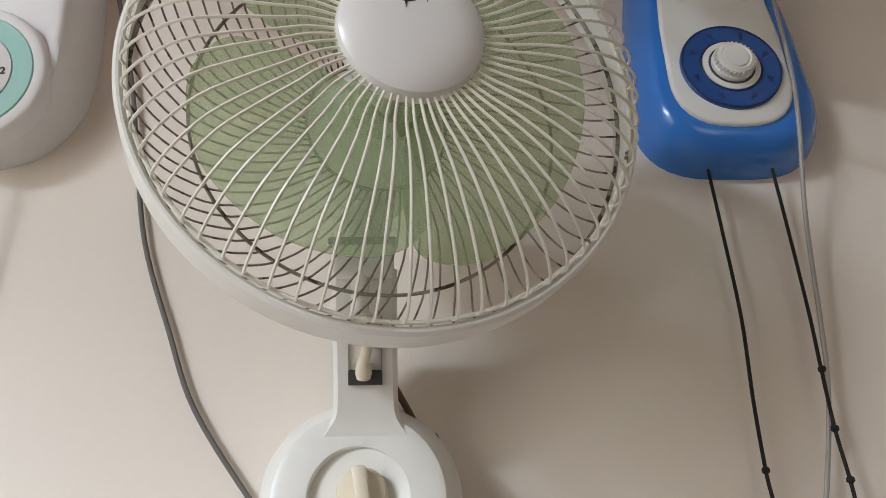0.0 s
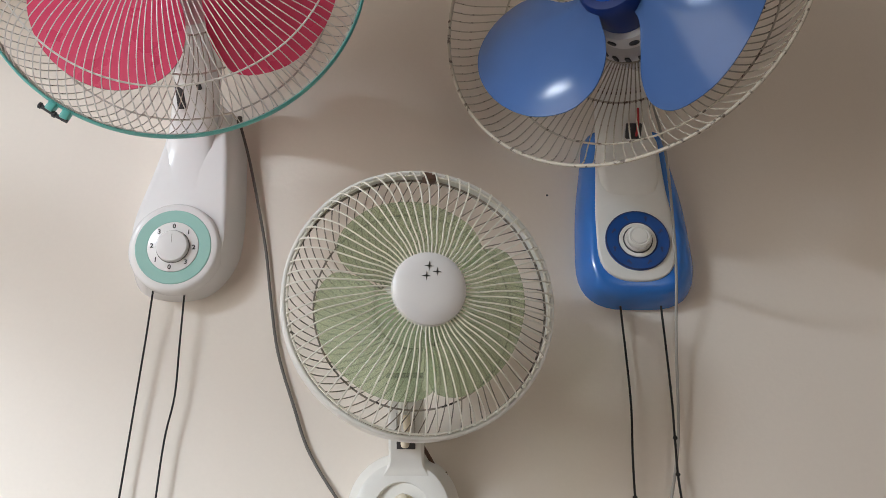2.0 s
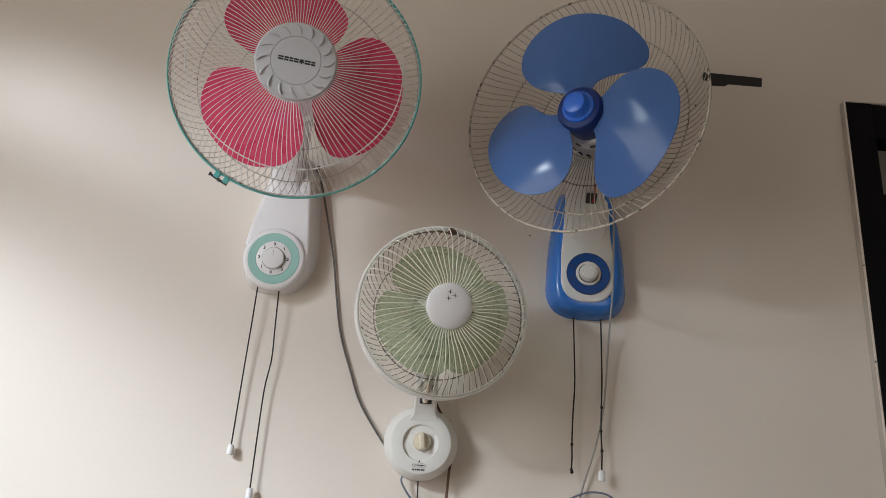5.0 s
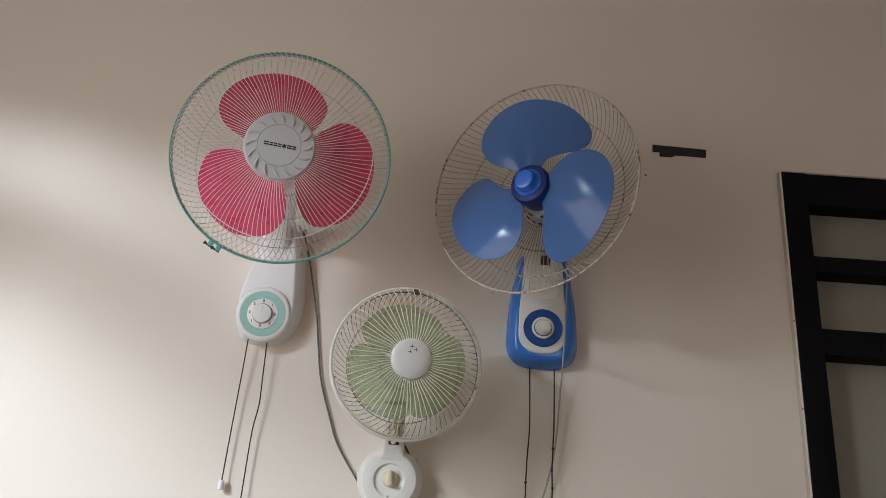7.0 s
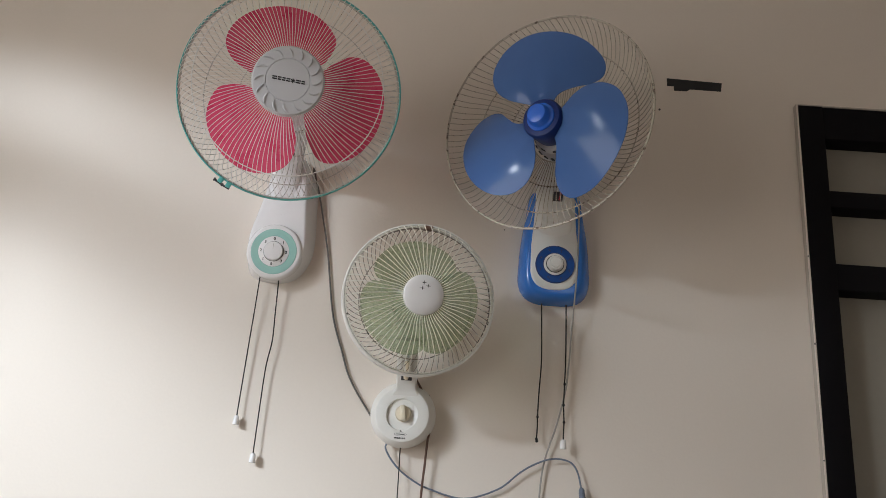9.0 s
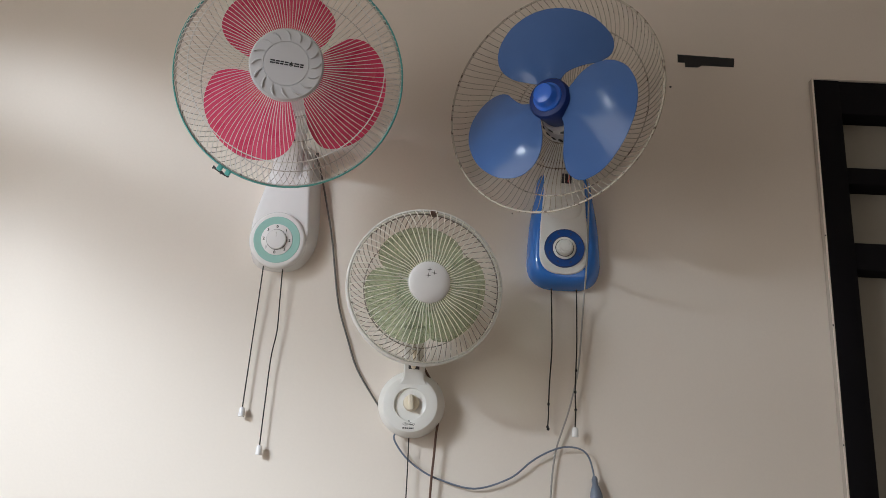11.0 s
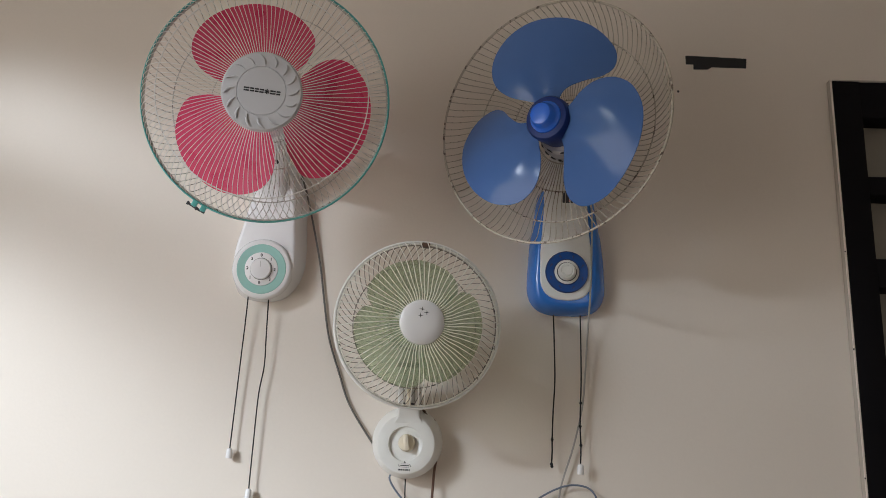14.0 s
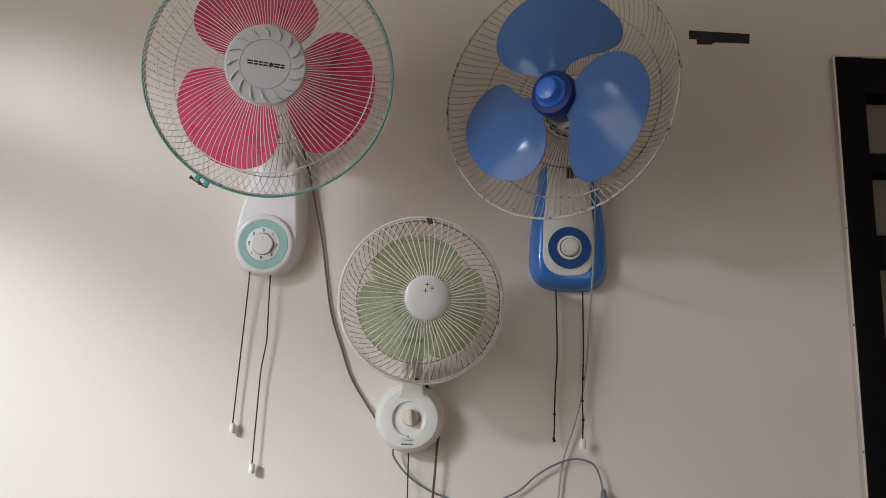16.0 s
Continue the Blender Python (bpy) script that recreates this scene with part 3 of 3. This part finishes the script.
neck = part("neck", neck_loft([(*B(0.303, 2.050), 0.039), (*B(0.303, 2.059), 0.0395), (*B(0.3025, 2.073), 0.040), (*B(0.301, 2.097), 0.044), (*B(0.298, 2.128), 0.057), (*B(0.290, 2.162), 0.088), (nose.x, nose.y - 0.016, nose.z)],
                              [0.022, 0.034, 0.039, 0.040, 0.038, 0.034, 0.030], [0.004, 0.009, 0.013, 0.018, 0.024, 0.027, 0.028]), CREAM, blue, "off-white neck")
slot = Matrix.Translation((*B(0.3035, 2.123), 0.0905)) @ Matrix.Rotation(radians(42), 4, "X")
part("tilt_slot", box((-0.010, -0.010, -0.008), (0.010, 0.010, 0.002), 0.001), DARK, neck, "dark tilt slot", slot)
part("loose_wire", tube(smooth_line([slot @ Vector((0.003, -0.006, 0.003)), slot @ Vector((0.004, 0.010, 0.005)), slot @ Vector((0.002, 0.034, 0.003)), slot @ Vector((0.0, 0.055, -0.004))]), 0.0016, 8), RED, neck, "thin red wire")
for dx in (-0.026, 0.024):
    part("side_notch", box((-0.002, -0.008, -0.004), (0.002, 0.008, 0.004), 0.001), DARK, neck, "", Matrix.Translation((*B(0.300 + dx, 2.160), 0.102)) @ Matrix.Rotation(radians(45), 4, "X"))
motor = part("motor_housing", lathe([(0.02, -0.19), (0.040, -0.182), (0.050, -0.165), (0.054, -0.10), (0.052, -0.072), (0.044, -0.058), (0.014, -0.056), (0.006, -0.05), (0.006, -0.0)], 40),
             SILVER, blue, "grey motor housing with vents", HB)
for i in range(20):
    piece("vent_slot", bpy.data.meshes["vent_slot"] if "vent_slot" in bpy.data.meshes else mesh_of("vent_slot", box((0.0525, -0.0028, -0.084), (0.0548, 0.0028, -0.074)), DARK), motor,
          Matrix.Rotation(2 * math.pi * i / 20, 4, "Z"))
collar = part("motor_collar", lathe([(0.0445, -0.066), (0.0470, -0.064), (0.0440, -0.046), (0.036, -0.042), (0.016, -0.041)], 40), WHITE, blue, "white motor collar with dark holes", HB)
for i in range(10):
    a = 2 * math.pi * (i + 0.5) / 10
    part("collar_hole", lathe([(0.0048, -0.0015), (0.0048, 0.0008)], 14), DARK, collar, "", Matrix.Rotation(a, 4, "Z") @ Matrix.Translation((0.0458, 0, -0.055)) @ Matrix.Rotation(radians(90), 4, "Y") @ Matrix.Diagonal((0.75, 1.3, 1, 1)))
rear = part("rear_guard", torus(0.2185, 0.0022, 120, 7, 0.0), OLDWIRE, blue, "worn cream wire guard with rust spots", HB)
prof = [(0.060, -0.074), (0.10, -0.072), (0.140, -0.066), (0.175, -0.052), (0.204, -0.026), (0.2185, 0.0)]
wires(rear, mesh_of("wire", guard_wire(prof, 0.00085, [0, 1, 2, 5, 9, 11]), OLDWIRE), 104, 0, 0.25)
for R, z in ((0.060, -0.074), (0.112, -0.0722), (0.172, -0.053)):
    part("guard_ring", torus(R, 0.0013, 96, 5, z), OLDWIRE, rear)
part("blade_hub", lathe([(0.034, -0.050), (0.0385, -0.040), (0.0405, -0.006), (0.0405, 0.009), (0.0375, 0.014), (0.030, 0.0155)], 48), NAVY, blue, "", HB)
part("hub_nut", lathe([(0.0290, 0.014), (0.0280, 0.0185), (0.0240, 0.021), (0.0222, 0.024), (0.0206, 0.034), (0.0184, 0.0375), (0.0150, 0.0385), (0.008, 0.0388)], 40), CAPBLUE, blue, "bright blue screw cap", HB)
LOBED = [(-24, 0.034), (-27, 0.060), (-39, 0.088), (-46, 0.115), (-45, 0.143), (-36, 0.166), (-20, 0.180), (-3, 0.184), (14, 0.184), (30, 0.178),
         (44, 0.163), (54, 0.140), (60, 0.112), (61, 0.082), (54, 0.055), (40, 0.036)]
# bow and ripple are shaped to keep the blade's highlight small and streaky
bl = mesh_of("blade", blade(LOBED, 0.05, 19, 0.0018, -0.023, 0.022, 0.0014), BLUE, 50)
for a in (83, 203, 323):
    piece("blade", bl, blue, HB @ Matrix.Translation((-0.006, 0.006, 0.005)) @ Matrix.Rotation(radians(a), 4, "Z"))

pull_cord(blue, [(*B(0.2835, 1.908), 0.016), (*B(0.2855, 1.85), 0.015), (*B(0.287, 1.781), 0.014), (*B(0.284, 1.72), 0.013), (*B(0.2825, 1.671), 0.014), (*B(0.2825, 1.65), 0.016), (*B(0.281, 1.624), 0.018)],
          False, [(*B(0.2825, 1.671), 0.014), (*B(0.281, 1.626), 0.018), (*B(0.282, 1.622), 0.019)])
pull_cord(blue, [(*B(0.335, 1.908), 0.018), (*B(0.336, 1.85), 0.018), (*B(0.3365, 1.785), 0.018), (*B(0.335, 1.74), 0.019), (*B(0.334, 1.697), 0.020), (*B(0.335, 1.66), 0.022), (*B(0.334, 1.627), 0.024)],
          True, [(*B(0.3355, 1.74), 0.019), (*B(0.334, 1.697), 0.020), (*B(0.3352, 1.662), 0.022)])
pts = [(0.338, 2.18, 0.07), (0.352, 2.13, 0.052), (0.3545, 2.08, 0.050), (0.352, 1.983, 0.052), (0.350, 1.93, 0.046), (0.347, 1.86, 0.028), (0.342, 1.77, 0.020), (0.336, 1.72, 0.018), (0.321, 1.656, 0.014),
       (0.299, 1.583, 0.010), (0.291, 1.511, 0.008), (0.288, 1.40, 0.006), (0.288, 1.22, 0.005)]
part("power_cord", tube(smooth_line([(*B(x, z), o) for x, z, o in pts], 6), 0.0018, 8), LIGHTCORD, blue, "pale grey power cord hanging over the base")

# ---- small wall fan with pale green blades ----
SX, SZ = 0.010, 1.658
small = thing_on_wall("wall_fan", SX + 0.003, SZ + 0.003, "small aged white wall fan with pale green see-through blades", "fan", "fans on the wall")


def Q(x, z):
    return (x - SX, z - SZ)


rings = []
for r, z, dy in ((0.066, 0.0, 0.0), (0.066, 0.014, -0.001), (0.0645, 0.026, -0.003), (0.060, 0.042, -0.005), (0.0555, 0.051, -0.006), (0.053, 0.0545, -0.006), (0.050, 0.0555, -0.006)):
    rings.append(circle(0, dy, z, r, 64))
for r, dip in ((0.0318, 0.0), (0.0310, 0.0012), (0.0306, 0.0065), (0.016, 0.0065)):
    rings.append([(x, y, 0.0555 - dip * max(0.05, 0.5 - 0.55 * x / 0.031 if r > 0.02 else 0.75)) for x, y, z in circle(0, -0.006, 0, r, 64)])
part("base_shell", loft(rings), CREAM, small, "round aged white base")
k = part("dial_knob", lathe([(0.0160, 0.048), (0.0156, 0.0585), (0.0140, 0.0610), (0.010, 0.0618)], 32, 0.002, -0.004), IVORY, small, "yellowed ivory speed knob")
part("grip", box((-0.0048, -0.0148, 0.056), (0.0048, 0.0148, 0.0715), 0.003), IVORY, k, "", Matrix.Translation((0.002, -0.004, 0)) @ Matrix.Rotation(radians(8), 4, "Z"))
lab = part("dial_arrow", loft([[(-0.002, -0.0395, 0.0555), (0.002, -0.0395, 0.0555), (0, -0.036, 0.0555)], [(-0.002, -0.0395, 0.0560), (0.002, -0.0395, 0.0560), (0, -0.036, 0.0560)]]), PRINT, small)
part("print_bar", box((-0.008, -0.0452, 0.0550), (0.008, -0.0438, 0.0560)), PRINT, small, "small unreadable print")
part("print_oval", torus(0.0115, 0.0004, 40, 5, 0), PRINT, small, "thin oval line round the print", Matrix.Translation((0, -0.0445, 0.0556)) @ Matrix.Diagonal((1, 0.30, 1, 1)))
bx = -0.0115
for w in (0.0035, 0.003, 0.003, 0.0016, 0.003, 0.0022):
    part("print_bar", box((bx, -0.0535, 0.0550), (bx + w, -0.0508, 0.0560)), PRINT, small)
    bx += w + 0.0010

HS = head_pose(0.032 - SX, 1.848 - SZ, 0.204, 11, -6) @ Matrix.Scale(1.015, 4)
# neck: a slotted bracket that leans out from the base
fr = []
for y, z0, z1, w0 in ((0.0275, 0.010, 0.0540, 0.0300), (0.0310, 0.010, 0.0557, 0.0285), (0.036, 0.010, 0.0570, 0.0250), (0.0405, 0.011, 0.0590, 0.0220), (0.045, 0.012, 0.0618, 0.0206),
                      (0.054, 0.014, 0.0680, 0.0201), (0.070, 0.020, 0.082, 0.0199), (0.095, 0.035, 0.104, 0.0199), (0.118, 0.055, 0.115, 0.0199)):
    cx = 0.004
    fr.append([(cx - w0, y, z0), (cx + w0, y, z0), (cx + w0, y + 0.001, z1 - 0.003), (cx + w0 - 0.003, y + 0.001, z1), (cx - w0 + 0.003, y + 0.001, z1), (cx - w0, y + 0.001, z1 - 0.003)])
neck = part("neck", loft(fr), CREAM, small)
lean = Matrix.Rotation(radians(42), 4, "X")
part("slot", box((-0.0105, -0.0046, -0.004), (0.0105, 0.0046, 0.0008)), DARK, neck, "dark slot in the neck", Matrix.Translation((0.004, 0.0625, 0.0762)) @ lean)
for dx in (-0.0101, 0.0101):
    part("groove", box((-0.0003, -0.001, -0.003), (0.0003, 0.040, 0.0005)), LIGHTCORD, neck, "", Matrix.Translation((0.004 + dx, 0.0625, 0.0762)) @ lean)
part("swing_lever", tube(smooth_line([(0.0030, 0.0605, 0.0800), (0.0032, 0.0640, 0.0838), (0.0035, 0.0690, 0.0885), (0.0055, 0.0760, 0.0950), (0.0045, 0.0920, 0.1080)]),
                         [0.0030] + [0.0046] * 3 + [0.0050] * 5 + [0.0044] * 3 + [0.0036] * 3 + [0.0032] * 4 + [0.0042] * 6, 18), IVORY, neck, "yellowed swing lever")
nose = HS @ Vector((0, 0, -0.085))
part("swivel", tube([(0.004, 0.105, 0.085), (0.004, 0.125, 0.095), (nose.x * 0.5, 0.150, nose.z), (nose.x, 0.17, nose.z)], 0.014, 14), CREAM, small)
part("motor_housing", lathe([(0.010, -0.135), (0.030, -0.130), (0.038, -0.115), (0.041, -0.075), (0.040, -0.052), (0.030, -0.044), (0.008, -0.043), (0.005, -0.03), (0.005, 0.02)], 40), CREAM, small, "", HS)
rim = part("guard_rim", washer(0.1382, 0.1432, -0.020, 0.004, 0, 0, 120, 0.0018), CREAM, small, "thick white guard rim", HS)
rear = part("rear_guard", torus(0.1375, 0.0014, 96, 6, -0.012), DARKWIRE, small, "brown-grey wire guard, darker than the front one", HS)
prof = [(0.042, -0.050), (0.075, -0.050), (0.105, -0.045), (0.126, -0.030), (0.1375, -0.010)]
wires(rear, mesh_of("wire", guard_wire(prof, 0.00065, [0, -10, -19, -26, -30]), DARKWIRE), 72, 0, 0.5)
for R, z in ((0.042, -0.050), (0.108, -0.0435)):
    part("guard_ring", torus(R, 0.0011, 96, 5, z), DARKWIRE, rear)
part("blade_hub", lathe([(0.020, -0.03), (0.022, -0.01), (0.021, 0.014), (0.014, 0.018)], 32), GREEN, small, "", HS)
GB = [(-44, 0.022), (-58, 0.045), (-61, 0.072), (-56, 0.096), (-38, 0.108), (-10, 0.111), (18, 0.111), (42, 0.108), (57, 0.097), (64, 0.072), (62, 0.045), (48, 0.024)]
bl = mesh_of("blade", blade(GB, 0.03, 13, 0.0015, 0.004), GREEN, 50)
for a in (100, 220, 340):
    piece("blade", bl, small, HS @ Matrix.Translation((0, 0, -0.006)) @ Matrix.Rotation(radians(a), 4, "Z"))
front = part("front_guard", torus(0.1368, 0.0013, 120, 6, 0.0045), DUSTYWIRE, small, "cream wire front guard", HS)
prof = [(0.030, 0.046), (0.050, 0.048), (0.066, 0.048), (0.085, 0.047), (0.108, 0.042), (0.127, 0.029), (0.1378, 0.014), (0.1368, 0.003)]
wires(front, mesh_of("wire", guard_wire(prof, 0.00088, [0, 0.3, 2.4, 3.2, 3.6, 4.5, 5, 5], 5, 3), DUSTYWIRE), 66, 0, 0.6)
cap = part("hub_cap", lathe([(0.0370, 0.041), (0.0376, 0.047), (0.0366, 0.0515), (0.0325, 0.0545), (0.022, 0.0568), (0.010, 0.0578), (0.003, 0.058)], 56), WHITE, small, "smooth white guard badge", HS)
for x, y in ((-0.002, 0.021), (0.006, 0.0155), (-0.0045, 0.0105)):
    o = [(0.0048 * (1 if i % 2 == 0 else 0.2) * math.cos(math.pi * i / 4 + math.pi / 2), 0.0048 * (1 if i % 2 == 0 else 0.2) * math.sin(math.pi * i / 4 + math.pi / 2)) for i in range(8)]
    part("star_mark", loft([[(x + p, y + q, 0.0555) for p, q in o], [(x + p, y + q, 0.0584 - 0.9 * (x * x + y * y) / 0.4) for p, q in o]]), PRINT, cap, "small black star")

pts = [(-0.012, 1.605, 0.02), (-0.019, 1.588, 0.019), (0.004, 1.556, 0.014), (0.037, 1.532, 0.012), (0.075, 1.516, 0.011), (0.142, 1.503, 0.011), (0.208, 1.525, 0.012), (0.247, 1.557, 0.014), (0.272, 1.574, 0.015),
       (0.303, 1.588, 0.016), (0.328, 1.591, 0.016), (0.351, 1.585, 0.016), (0.364, 1.567, 0.016), (0.372, 1.535, 0.016)]
cord = part("power_cord", tube(smooth_line([(*Q(x, z), o) for x, z, o in pts], 6), 0.0018, 8), PLUGMAT, small, "blue-grey power cord ending in a loose plug")
pm = Matrix.Translation((*Q(0.372, 1.537), 0.016)) @ Matrix.Rotation(radians(90), 4, "X") @ Matrix.Rotation(radians(6), 4, "Y")
plug = part("plug", lathe([(0.0035, -0.002), (0.005, 0.002), (0.0055, 0.014), (0.0075, 0.018), (0.0115, 0.030), (0.0135, 0.050), (0.0125, 0.054)], 20), PLUGMAT, cord, "blue-grey moulded plug", pm)
for z in (0.004, 0.008, 0.012):
    part("strain_rib", torus(0.0056, 0.0010, 20, 6, z), PLUGMAT, cord, "", pm)
part("thin_cord", tube(smooth_line([(*Q(0.010, 1.60), 0.02), (*Q(0.0105, 1.57), 0.02), (*Q(0.012, 1.49), 0.02), (*Q(0.012, 1.36), 0.02)], 4), 0.0012, 6), STRING, small, "thin dark cord below the base")
part("brown_cord", tube(smooth_line([(*Q(0.058, 1.70), 0.016), (*Q(0.068, 1.675), 0.012), (*Q(0.066, 1.63), 0.014), (*Q(0.063, 1.605), 0.02), (*Q(0.061, 1.56), 0.02), (*Q(0.058, 1.49), 0.018), (*Q(0.058, 1.33), 0.015)], 5), 0.0024, 7),
     BROWNCORD, small, "brown cord behind the base")
part("brown_cord", tube(smooth_line([(*Q(0.026, 1.735), 0.045), (*Q(0.041, 1.713), 0.028), (*Q(0.052, 1.695), 0.016), (*Q(0.058, 1.68), 0.012)], 5), 0.0024, 7), BROWNCORD, small)

for a, mat in ((88, BROWNCORD),):
    part("rim_clip", box((-0.004, -0.007, -0.006), (0.004, 0.007, 0.009), 0.0012), mat, rim, "small clip on the rim", Matrix.Rotation(radians(a), 4, "Z") @ Matrix.Translation((0.136, 0, 0)))

sw = part("swivel_bracket", box((-0.018, -0.011, -0.012), (0.018, 0.011, 0.010), 0.003), CREAM, small, "", Matrix.Translation((*Q(0.014, 1.778), 0.124)) @ Matrix.Rotation(radians(20), 4, "X"))
part("bracket_seam", box((-0.0205, 0.008, -0.010), (0.0205, 0.0125, 0.0112), 0.001), DARK, sw)
part("pivot_pin", lathe([(0.0055, -0.022), (0.0055, 0.002), (0.004, 0.004)], 14), CREAM, sw, "", Matrix.Translation((-0.002, -0.010, 0.004)) @ Matrix.Rotation(radians(-90), 4, "X"))
